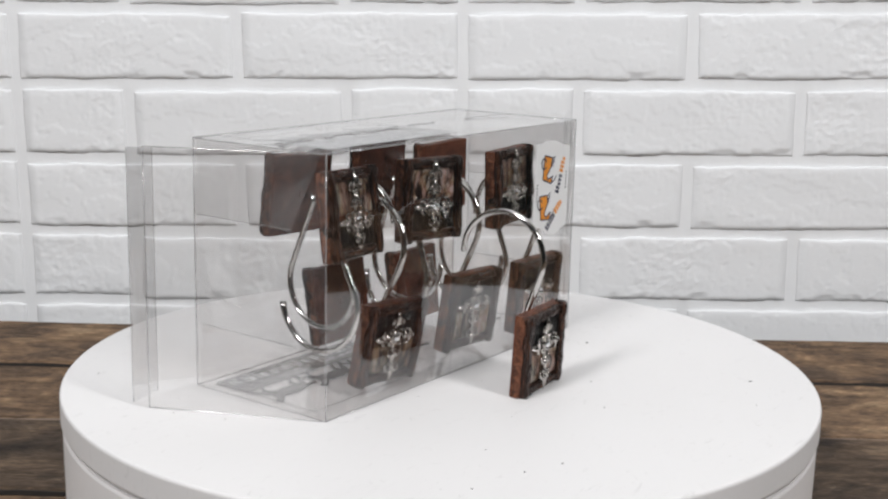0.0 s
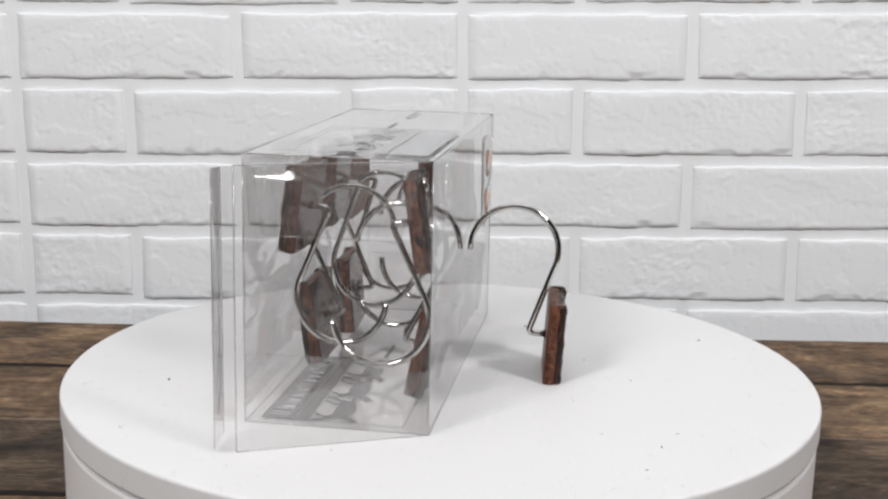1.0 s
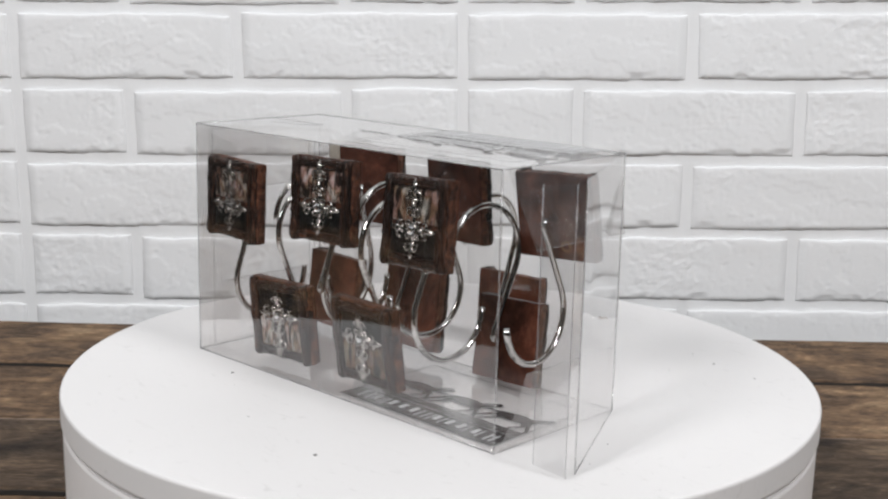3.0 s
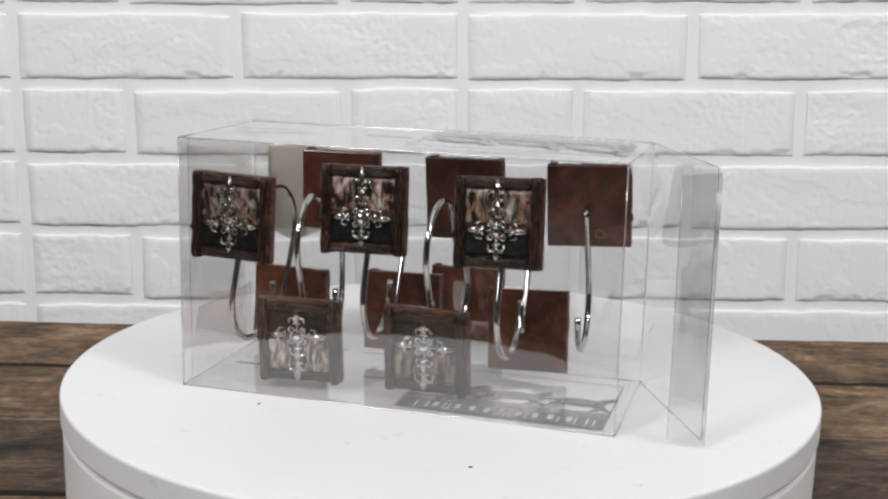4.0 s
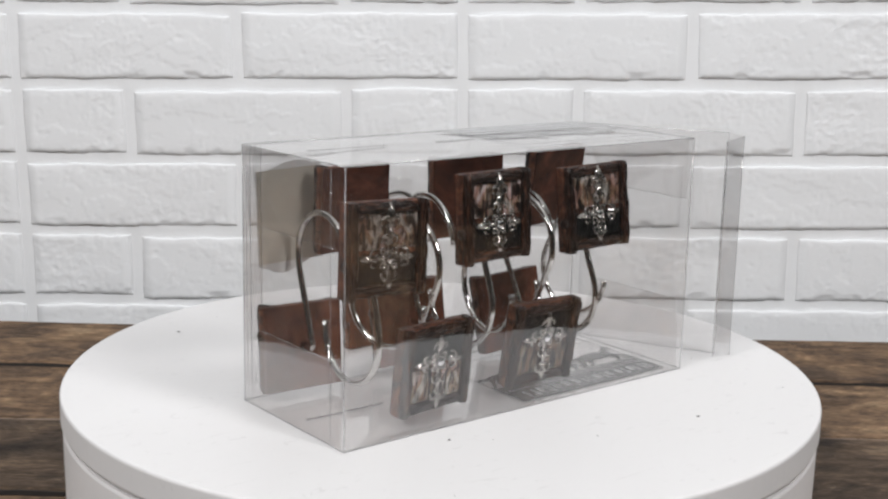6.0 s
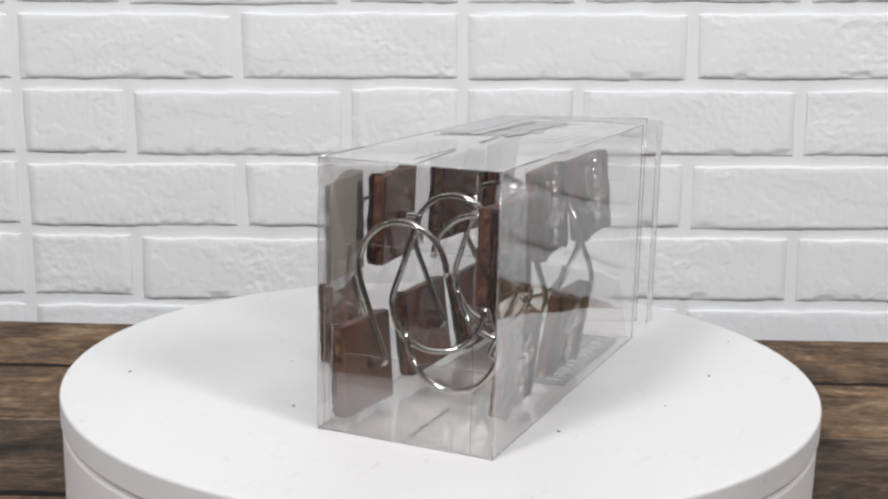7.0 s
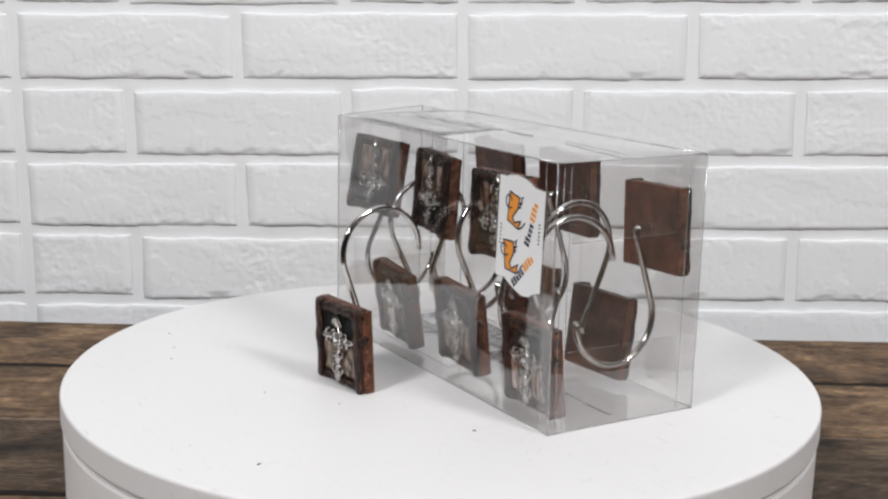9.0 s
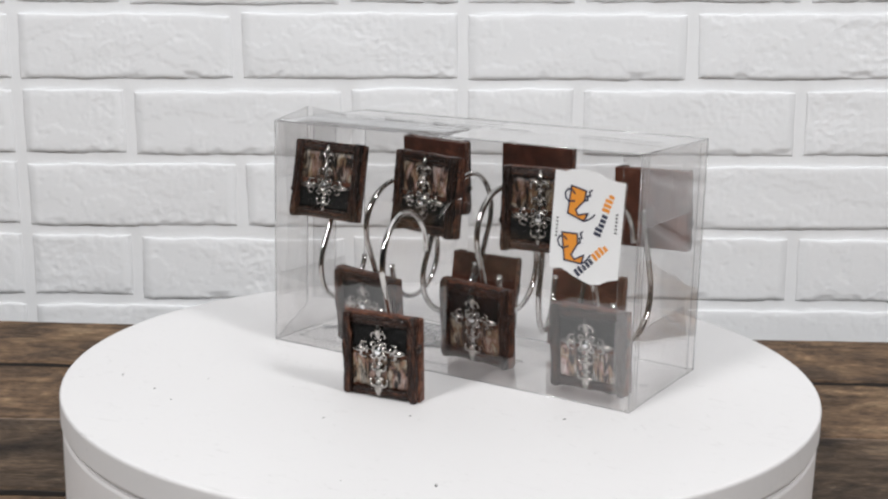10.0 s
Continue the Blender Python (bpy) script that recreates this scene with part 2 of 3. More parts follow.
def lathe(bm, profile, n=96):
    """Turns a profile of (radius, height) about the z axis; ends with radius 0 close it."""
    rings = []
    for r, z in profile:
        if r < 1e-6:
            rings.append([bm.verts.new((0, 0, z))])
        else:
            rings.append([bm.verts.new((r * math.cos(2 * math.pi * i / n), r * math.sin(2 * math.pi * i / n), z)) for i in range(n)])
    for a, b in zip(rings, rings[1:]):
        for i in range(n):
            j = (i + 1) % n
            if len(a) == 1 and len(b) == 1:
                continue
            if len(a) == 1:
                bm.faces.new((a[0], b[i], b[j]))
            elif len(b) == 1:
                bm.faces.new((a[i], b[0], a[j]))
            else:
                bm.faces.new((a[i], b[i], b[j], a[j]))


def tube(bm, points, radii, n=10, flat=1.0):
    """A closed tube along points; radii: one value or one for each point."""
    points = [Vector(p) for p in points]
    if isinstance(radii, (int, float)):
        radii = [radii] * len(points)
    last, rings = None, []
    for i, p in enumerate(points):
        t = (points[min(i + 1, len(points) - 1)] - points[max(i - 1, 0)]).normalized()
        side = t.orthogonal().normalized() if last is None else (last - t * last.dot(t)).normalized()
        last = side
        up = t.cross(side)
        rings.append([bm.verts.new(p + radii[i] * (side * math.cos(2 * math.pi * k / n) + up * math.sin(2 * math.pi * k / n) * flat)) for k in range(n)])
    for a, b in zip(rings, rings[1:]):
        for k in range(n):
            bm.faces.new((a[k], a[(k + 1) % n], b[(k + 1) % n], b[k]))
    bm.faces.new(rings[0])
    bm.faces.new(rings[-1])


def slab(bm, outline, m, thick):
    """A flat plate: outline in the xy plane of the pose m, raised by thick along its z."""
    low = [bm.verts.new(m @ Vector((x, y, 0))) for x, y in outline]
    top = [bm.verts.new(m @ Vector((x, y, thick))) for x, y in outline]
    n = len(outline)
    bm.faces.new(low), bm.faces.new(top)
    for i in range(n):
        bm.faces.new((low[i], low[(i + 1) % n], top[(i + 1) % n], top[i]))


def rect(x0, y0, x1, y1):
    return [(x0, y0), (x1, y0), (x1, y1), (x0, y1)]


# ---- room ----
def room():
    bm = bmesh.new()
    block(bm, (-2.2, -2.6, -0.1), (2.2, 0.9, 0.0))
    tagged(mesh_object("floor", bm, M_FLOOR), "plain grey studio floor", "floor", kind="structure")
    bm = bmesh.new()
    block(bm, (-2.2, -2.6, 2.7), (2.2, 0.9, 2.8))
    tagged(mesh_object("ceiling", bm, M_ROOM), "plain pale painted ceiling", "ceiling", kind="structure")
    for name, lo, hi in (("wall_west", (-2.2, -2.6, 0), (-2.1, 0.9, 2.7)), ("wall_east", (2.1, -2.6, 0), (2.2, 0.9, 2.7)),
                         ("wall_south", (-2.1, -2.6, 0), (2.1, -2.5, 2.7)), ("wall_rear", (-2.1, 0.8, 0), (2.1, 0.9, 2.7))):
        bm = bmesh.new()
        block(bm, lo, hi)
        tagged(mesh_object(name, bm, M_ROOM_DARK), "plain dark painted studio wall", "wall", kind="structure")


def step_up(v, a, b):
    t = min(1.0, max(0.0, (v - a) / (b - a)))
    return t * t * (3 - 2 * t)


def brick_mesh(x0, x1, z0, z1, seed, step=0.0014):
    """One hand-cast brick: uneven outline, split ledges and crumbly patches on its face towards -y."""
    w, h = x1 - x0, z1 - z0
    nx, nz = max(10, int(w / step)), max(10, int(h / step))
    deep = 0.0031
    off = Vector((seed * 3.17, seed * 1.31, seed * 0.73))

    def n1(x, z, s):
        return noise.noise(Vector((x * s, z * s, 0)) + off)

    bm = bmesh.new()
    grid = []
    for j in range(nz + 1):
        row = []
        for i in range(nx + 1):
            u, v = i / nx, j / nz
            x, z = x0 + u * w, z0 + v * h
            side, low, high = min(u, 1 - u) * w, v * h, (1 - v) * h
            wob = 0.0010 * n1(x, z, 26) + 0.0006 * n1(x, z, 110)
            side_edge, top_edge = max(0.0, 1 - side / 0.0080), max(0.0, 1 - high / 0.0050)
            sharp_edge = max(0.0, 1 - low / 0.0032)
            broad = n1(x, z, 13)
            coarse = n1(x + 0.02 * broad, z * 1.5, 34)
            crumbly = min(1.0, max(0.0, 2.2 * (broad + 0.34 * max(0.0, 1 - low / 0.018) + 0.26 * max(0.0, 1 - high / 0.012))))
            pits = abs(n1(x, z, 115)) + 0.7 * abs(n1(x, z, 210)) + 0.5 * abs(n1(x, z, 390))
            # flaked layers of plaster: sharp ragged steps along a wandering line
            ragged = 0.30 * n1(x, z, 75) + 0.16 * n1(x, z, 190) + 0.08 * n1(x, z, 420)
            layer = n1(x + 3.1, z * 2.2, 15) + ragged
            flake = step_up(layer, 0.10, 0.16) + 0.7 * step_up(layer, 0.46, 0.52) - 0.7 * step_up(-layer, 0.34, 0.40)
            chip = max(0.0, n1(x, z + 2.0, 165) - 0.42)
            y = -deep + 0.0005 * broad - 0.00034 * flake + crumbly * (0.0008 * pits + 0.0003 * coarse) + 0.0013 * chip
            y += side_edge ** 1.5 * 0.0029 + top_edge ** 1.5 * 0.0006 + sharp_edge ** 1.5 * 0.0016
            y += max(0.0, n1(x + 5, z, 60) - 0.15) * 0.0075 * max(0.0, 1 - low / 0.007)
            x += wob * max(0.0, 1 - side / 0.008)
            z += (wob + 0.0012 * n1(x, z0, 14)) * max(0.0, 1 - low / 0.012) + (1.6 * wob + 0.0010 * n1(x, z1, 40)) * max(0.0, 1 - high / 0.012)
            row.append(bm.verts.new((x, min(y, -0.0006), z)))
        grid.append(row)
    for j in range(nz):
        for i in range(nx):
            bm.faces.new((grid[j][i], grid[j][i + 1], grid[j + 1][i + 1], grid[j + 1][i]))
    rim = grid[0][:] + [grid[j][nx] for j in range(1, nz + 1)] + grid[nz][nx - 1::-1] + [grid[j][0] for j in range(nz - 1, 0, -1)]
    back = [bm.verts.new((v.co.x + (v.co.x - (x0 + x1) / 2) * 0.002, 0.004, v.co.z)) for v in rim]
    for i in range(len(rim)):
        k = (i + 1) % len(rim)
        bm.faces.new((rim[i], back[i], back[k], rim[k]))
    return bm


SEAM, PERIOD, ROW0, RISE, TALL, JOINT = 0.0165, 0.410, 0.1235, 0.0679, 0.0575, 0.0105


def courses(lo_x, hi_x, lo_z, hi_z):
    """The bricks of the wall that lie in that stretch: x0, x1, z0, z1."""
    for k in range(math.ceil((lo_z - ROW0) / RISE), math.floor((hi_z - ROW0) / RISE) + 1):
        z = ROW0 + k * RISE
        cuts = (0.0, 0.205) if k % 2 == 0 else (0.0, 0.104, 0.304)
        for p in range(math.floor((lo_x - SEAM) / PERIOD) - 1, math.ceil((hi_x - SEAM) / PERIOD) + 1):
            for a, b in zip(cuts, cuts[1:] + (PERIOD,)):
                x0, x1 = SEAM + p * PERIOD + a + JOINT / 2, SEAM + p * PERIOD + b - JOINT / 2
                sag = 0.0022 * math.exp(-(((x0 + x1) / 2 + 0.2) / 0.08) ** 2) + 0.0006 * math.sin(7.3 * k + 5.1 * (x0 + x1))
                if lo_x < (x0 + x1) / 2 < hi_x:
                    yield x0, x1, z - sag, z - sag + TALL


def brick_wall():
    wall_pose = pose(0, 0.478, ZT, 0, -1.28, -2)
    bm = bmesh.new()
    block(bm, (-0.86, 0.0, -ZT), (0.86, 0.1, 1.75))
    wall = tagged(mesh_object("wall_north", bm, M_MORTAR), "white painted brick wall with recessed mortar joints", "wall", kind="structure")
    wall.matrix_world = wall_pose
    n = 0
    for x0, x1, z0, z1 in courses(-0.8, 0.8, -0.3, 0.42):
        near = abs(x0 + x1) / 2 < 0.56 and -0.17 < z0 < 0.24
        part("brick", brick_mesh(x0, x1, z0, z1, n, 0.0014 if near else 0.008), M_BRICK, wall, smooth=True)
        n += 1
    bm = bmesh.new()
    for x0, x1, z0, z1 in courses(-0.78, 0.78, -0.78, 1.68):
        if -0.8 < (x0 + x1) / 2 < 0.8 and -0.3 <= z0 <= 0.42:
            continue
        v = [bm.verts.new(c) for c in ((x0, 0.003, z0), (x1, 0.003, z0), (x1, 0.003, z1), (x0, 0.003, z1),
                                       (x0 + 0.003, -0.0062, z0 + 0.003), (x1 - 0.003, -0.0062, z0 + 0.003),
                                       (x1 - 0.003, -0.0062, z1 - 0.003), (x0 + 0.003, -0.0062, z1 - 0.003))]
        for f in ((4, 5, 6, 7), (0, 1, 5, 4), (1, 2, 6, 5), (2, 3, 7, 6), (3, 0, 4, 7)):
            bm.faces.new([v[i] for i in f])
    rest = part("bricks", bm, M_BRICK, wall)
    tagged(rest, kind="stuff")


# ---- table ----
def plank_mesh(x0, x1, y0, y1, z0, z1, seed):
    bm = bmesh.new()
    n = 90
    prof = [(0.0, -1), (0.0, -0.25), (0.0022, 0), (0.5, 0), (1 - 0.0022, 0), (1.0, -0.25), (1.0, -1)]
    rings = []
    for i in range(n + 1):
        x = x0 + (x1 - x0) * i / n
        ring = []
        for k, (u, d) in enumerate(prof):
            wob = 0.0009 * noise.noise(Vector((x * 9, u * 4, seed * 2.7))) + 0.0005 * noise.noise(Vector((x * 45, u * 7, seed)))
            y = y0 + wob if u < 0.001 else y1 + wob if u > 0.999 else y0 + u * (y1 - y0) if u == 0.5 else (y0 + 0.0035 if u < 0.5 else y1 - 0.0035)
            z = z1 + d * (z1 - z0) if d == -1 else z1 + (d * 0.012) + wob
            ring.append(bm.verts.new((x, y, z)))
        rings.append(ring)
    for a, b in zip(rings, rings[1:]):
        for k in range(len(prof)):
            j = (k + 1) % len(prof)
            bm.faces.new((a[k], b[k], b[j], a[j]))
    bm.faces.new(rings[0]), bm.faces.new(rings[-1])
    return bm


def table():
    top = 0.75
    ob = tagged(new("table"), "dark stained plank table with worn board edges", "table")
    ob.rotation_euler = (0, 0, radians(-0.3))
    y = 0.3778
    for i in range(7):
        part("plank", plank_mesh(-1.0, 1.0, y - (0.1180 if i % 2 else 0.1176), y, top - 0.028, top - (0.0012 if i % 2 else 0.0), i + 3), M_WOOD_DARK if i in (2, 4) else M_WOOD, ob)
        if i % 2:
            bm = bmesh.new()
            n = 160
            tube(bm, [(-1.0 + 2.0 * k / n, y - 0.1172 + 0.0005 * noise.noise(Vector((k * 0.31, i, 0))), top - 0.0030) for k in range(n + 1)],
                 [max(0.0004, 0.0017 + 0.0012 * noise.noise(Vector((k * 0.43, i, 7)))) for k in range(n + 1)], 6)
            part("worn_edge", bm, M_WORN, ob, "pale worn board edge")
        else:
            bm = bmesh.new()
            n = 160
            # dark strip added in the joint, standing for its shade and stain
            tube(bm, [(-1.0 + 2.0 * k / n, y - 0.1194 + 0.0004 * noise.noise(Vector((k * 0.31, i, 2))), top - 0.0026) for k in range(n + 1)],
                 [max(0.0008, 0.0024 + 0.0010 * noise.noise(Vector((k * 0.37, i, 5)))) for k in range(n + 1)], 6)
            part("joint_dirt", bm, M_JOINT_SHADE, ob, "dark strip added for the shade and stain of the board joint")
        y -= 0.1212
    for x in (-0.8, 0.8):
        bm = bmesh.new()
        block(bm, (x - 0.04, -0.44, top - 0.088), (x + 0.04, 0.34, top - 0.0285), 0.004)
        part("batten", bm, M_WOOD, ob)
        for yy in (-0.38, 0.26):
            bm = bmesh.new()
            block(bm, (x - 0.035, yy - 0.035, 0.0), (x + 0.035, yy + 0.035, top - 0.0885), 0.004)
            part("leg", bm, M_WOOD, ob)


# ---- turntable ----
def turntable():
    ob = tagged(new("turntable"), "round white motorised display turntable on the plank table", "turntable")
    ob.location = (0, 0, 0.75)
    h = ZT - 0.75
    bm = bmesh.new()
    lathe(bm, [(0, 0.0), (0.197, 0.0), (0.1985, 0.0015), (0.1991, h - 0.0185), (0.1984, h - 0.0172), (0.19, h - 0.017), (0, h - 0.017)], 160)
    part("base", bm, M_SIDE, ob, "white cylindrical base", smooth=False)
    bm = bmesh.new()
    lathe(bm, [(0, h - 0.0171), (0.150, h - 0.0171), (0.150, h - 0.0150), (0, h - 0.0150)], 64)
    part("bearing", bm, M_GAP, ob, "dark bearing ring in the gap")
    bm = bmesh.new()
    lathe(bm, [(0, -0.0155), (0.1975, -0.0155), (0.1992, -0.0148), (0.2, -0.013), (0.2, -0.0016), (0.1998, -0.0008), (0.1993, -0.0002), (0.1985, 0.0), (0, 0.0)], 200)
    plate_ob = part("plate", bm, M_WHITE, ob)
    plate_ob.location = (0, 0, h)
    tagged(plate_ob, "white scuffed round top plate")
    rng = random.Random(5)
    spots = CRUMBS + [(rng.uniform(0.03, 0.185), rng.uniform(0, 360)) for _ in range(26)]
    for i, (r, a) in enumerate(spots):
        bm = bmesh.new()
        bmesh.ops.create_icosphere(bm, subdivisions=1, radius=1.0)
        s = 0.0011 if i < len(CRUMBS) else rng.uniform(0.0003, 0.0007)
        for v in bm.verts:
            v.co = Vector((v.co.x * s * rng.uniform(0.8, 1.3), v.co.y * s * 0.7, max(0, v.co.z) * s * 0.5))
        c = part("crumb", bm, M_CRUMB, plate_ob)
        c.location = (r * math.cos(radians(a)), r * math.sin(radians(a)), 0.0)
        c.rotation_euler = (0, 0, rng.uniform(0, 6))
    return ob, plate_ob


# crumbs on the plate: distance from the axis, bearing in degrees
CRUMBS = [(0.1665, 121.3), (0.1009, 158.3), (0.1456, -68.3), (0.1128, -126.3)]


# ---- hooks ----
def log_bar(bm, a, b, wide, deep, seed):
    """A carved log from a to b with knobbly sides, wide across and deep along y."""
    a, b = Vector(a), Vector(b)
    n, k = 20, 14
    axis = (b - a).normalized()
    side = axis.cross(Vector((0, 1, 0))).normalized()
    rings = []
    for i in range(n + 1):
        p = a.lerp(b, i / n)
        ring = []
        end = 0.82 if i in (0, n) else 1.0
        for j in range(k):
            t = 2 * math.pi * j / k
            c, s = math.cos(t), math.sin(t)
            c, s = math.copysign(abs(c) ** 0.6, c), math.copysign(abs(s) ** 0.6, s)
            w = 1 + 0.36 * noise.noise(Vector((i * 0.33, j * 0.7, seed * 5.3))) + 0.16 * noise.noise(Vector((i * 1.1, j * 1.3, seed * 2.7)))
            d = 1 + (0.26 * noise.noise(Vector((i * 0.45, j * 0.9, seed * 3.1))) + 0.20 * noise.noise(Vector((i * 0.25, j * 2.1, seed * 8.1))) if s < 0 else 0)
            ring.append(bm.verts.new(p + side * (c * wide / 2 * w * end) + Vector((0, s * deep / 2 * d * end, 0))))
        rings.append(ring)
    for r, q in zip(rings, rings[1:]):
        for j in range(k):
            bm.faces.new((r[j], r[(j + 1) % k], q[(j + 1) % k], q[j]))
    bm.faces.new(rings[0]), bm.faces.new(rings[-1])


def petal(bm, p, d, length, wide, y):
    """A pointed leaf of metal that starts at p and runs along d in the xz plane."""
    d = Vector((d[0], 0, d[1])).normalized()
    pts, rad = [], []
    for i in range(9):
        t = i / 8
        pts.append(Vector((p[0], y, p[1])) + d * (length * t))
        rad.append(max(0.00012, wide / 2 * math.sin(math.pi * min(1, t * 0.92 + 0.06)) ** 0.8))
    tube(bm, pts, rad, 8, 0.75)


def curl(bm, p, d, sign, size, y):
    """One curled side leaf of a fleur-de-lis."""
    d = Vector((d[0], 0, d[1])).normalized()
    s = Vector((d.z, 0, -d.x)) * sign
    o = Vector((p[0], y, p[1]))
    pts, rad = [], []
    for i in range(11):
        t = i / 10
        a = -0.35 + t * 3.9
        c = o + d * (size * 0.25) + s * (size * 0.52)
        pts.append(c + d * (math.sin(a) * size * 0.5) - s * (math.cos(a) * size * 0.5) * (1 - 0.25 * t) + Vector((0, -0.0006 * math.sin(t * 3.1), 0)))
        rad.append(size * (0.21 * (1 - t) + 0.09) + (size * 0.06 if i == 10 else 0))
    tube(bm, pts, rad, 7)


def fleur(bm, p, d, size, y, longer=1.0):
    petal(bm, p, d, size * 1.42 * longer, size * 0.68, y)
    for sign in (-1, 1):
        curl(bm, p, d, sign, size * 0.72, y)
    dd, pp = Vector((d[0], 0, d[1])).normalized(), Vector((p[0], y, p[1]))
    s = Vector((dd.z, 0, -dd.x))
    tube(bm, [pp - s * size * 0.36, pp, pp + s * size * 0.36], size * 0.13, 7)


def hook_thing():
    """A shower-curtain hook: square tile in the xz plane with its face to -y, the wire behind and upwards."""
    ob = tagged(new("curtain_hook"), "brown resin tile hook with silver cross", "hook", "curtain hooks of the set")
    half = 0.0214
    bm = bmesh.new()
    block(bm, (-half - 0.0001, 0.0034, -half - 0.0001), (half + 0.0001, 0.0046, half + 0.0001), 0.0005, 2)
    part("back_plate", bm, M_BACK, ob, "plain reddish-brown resin back", smooth=False)
    # knobbly brown band round the edge
    bm = bmesh.new()
    n = 14
    rim = [(-half + 2 * half * i / n, -half) for i in range(n)] + [(half, -half + 2 * half * i / n) for i in range(n)]
    rim += [(-x, -z) for x, z in rim]
    loops = []
    for y, grow in ((-0.0014, -0.0009), (-0.0008, 0.0001), (0.0011, 0.0003), (0.0034, 0.0001)):
        loop = []
        for i, (x, z) in enumerate(rim):
            g = grow + 0.0005 * noise.noise(Vector((x * 330, y * 260, z * 330)))
            loop.append(bm.verts.new((x * (1 + g / half), y, z * (1 + g / half))))
        loops.append(loop)
    for a, b in zip(loops, loops[1:]):
        for i in range(len(rim)):
            j = (i + 1) % len(rim)
            bm.faces.new((a[i], a[j], b[j], b[i]))
    bm.faces.new(loops[0]), bm.faces.new(loops[-1])
    part("side_band", bm, M_RIM, ob, "carved brown edge with dark grooves")
    w = 0.0051
    for i, (a, b) in enumerate((((-half + w / 2 + 0.0004, -0.0010, -half - 0.0006), (-half + w / 2 + 0.0004, -0.0010, half + 0.0001)),
                                ((half - w / 2 - 0.0004, -0.0010, -half - 0.0001), (half - w / 2 - 0.0004, -0.0010, half + 0.0007)),
                                ((-half + w, -0.0001, half - w / 2 - 0.0006), (half - w, -0.0001, half - w / 2 - 0.0002)),
                                ((-half + w, -0.0001, -half + w / 2 + 0.0002), (half - w, -0.0001, -half + w / 2 + 0.0002)))):
        bm = bmesh.new()
        log_bar(bm, a, b, w, 0.0076, i + 1)
        part("frame_bar", bm, M_FRAME if i < 2 else M_FRAME_ACROSS, ob, smooth=True)
    inner = half - w + 0.0008
    split = 0.0014
    # upper dark panel and lower painted panel, each with carved grooves
    for name, z0, z1, mat, label in (("dark_panel", split, inner, M_BLACK, "black bark-textured panel"),
                                     ("painted_panel", -inner, split - 0.0004, M_PAINT, "cream and orange streaked bark panel")):
        bm = bmesh.new()
        nx, nz = 22, 10
        g = []
        for j in range(nz + 1):
            row = []
            for i in range(nx + 1):
                x, z = -inner + 2 * inner * i / nx, z0 + (z1 - z0) * j / nz
                y = -0.0022 + 0.0007 * noise.noise(Vector((x * 700, 0, z * 130 + (9 if mat == M_BLACK else 0)))) + (0.0018 if i in (0, nx) or j in (0, nz) else 0)
                row.append(bm.verts.new((x, y, z)))
            g.append(row)
        for j in range(nz):
            for i in range(nx):
                bm.faces.new((g[j][i], g[j][i + 1], g[j + 1][i + 1], g[j + 1][i]))
        part(name, bm, mat, ob, label, smooth=True)
    # silver cross: short arm up, long arm of two tiers down, two side arms
    cz, y = 0.0036, -0.0034
    bm = bmesh.new()
    ring = [(0.0031 * math.cos(a * math.pi / 8), y - 0.0004, cz + 0.0031 * math.sin(a * math.pi / 8)) for a in range(17)]
    tube(bm, ring, 0.0008, 6)
    for k in range(4):
        a = math.pi / 4 + k * math.pi / 2
        c = (0.0044 * math.cos(a), y, cz + 0.0044 * math.sin(a))
        tube(bm, [(c[0] + 0.0012 * math.cos(b * math.pi / 6), y, c[2] + 0.0012 * math.sin(b * math.pi / 6)) for b in range(13)], 0.0007, 6)
    fleur(bm, (0.0068, cz), (1, 0), 0.0060, y)
    fleur(bm, (-0.0068, cz), (-1, 0), 0.0060, y)
    fleur(bm, (0, cz + 0.0064), (0, 1), 0.0060, y)
    fleur(bm, (0, cz - 0.0068), (0, -1), 0.0062, y, 0.95)
    fleur(bm, (0, cz - 0.0145), (0, -1), 0.0072, y - 0.0003, 1.0)
    tube(bm, [(0, y + 0.0008, cz + 0.010), (0, y + 0.0008, cz - 0.018)], 0.0011, 6)
    tube(bm, [(-0.010, y + 0.0008, cz), (0.010, y + 0.0008, cz)], 0.0011, 6)
    part("fleur_cross", bm, M_SILVER, ob, "antique silver fleur-de-lis cross", smooth=True)
    bm = bmesh.new()
    bmesh.ops.create_icosphere(bm, subdivisions=2, radius=0.0021)
    for v in bm.verts:
        v.co = Vector((v.co.x, y - 0.0012 + v.co.y * 0.55, cz + v.co.z))
    part("jewel", bm, M_JEWEL, ob, "round clear crystal")
    # wire
    pts = [(0, 0.0035, 0), (0, 0.008, 0.0), (0, 0.0115, 0.0), (0, 0.0128, 0.0004), (0, 0.0135, 0.0013), (0, 0.0134, 0.0026)]
    cu, cv, r = 0.0252, 0.0448, 0.0234
    first = radians(200)
    s = Vector((0, cu + r * math.cos(first), cv + r * math.sin(first)))
    pts += [Vector(pts[-1]).lerp(s, t) for t in (0.25, 0.5, 0.75, 0.93)]
    for i in range(27):
        a = first - (first + radians(4)) * i / 26
        pts.append((0, cu + r * math.cos(a), cv + r * math.sin(a)))
    bm = bmesh.new()
    tube(bm, pts, 0.00158, 12)
    part("wire", bm, M_CHROME, ob, "polished steel wire hook", smooth=True)
    bm = bmesh.new()
    tube(bm, [(0, 0.0040, 0), (0, 0.0056, 0)], 0.0024, 12)
    part("socket", bm, M_BACK, ob)
    bm = bmesh.new()
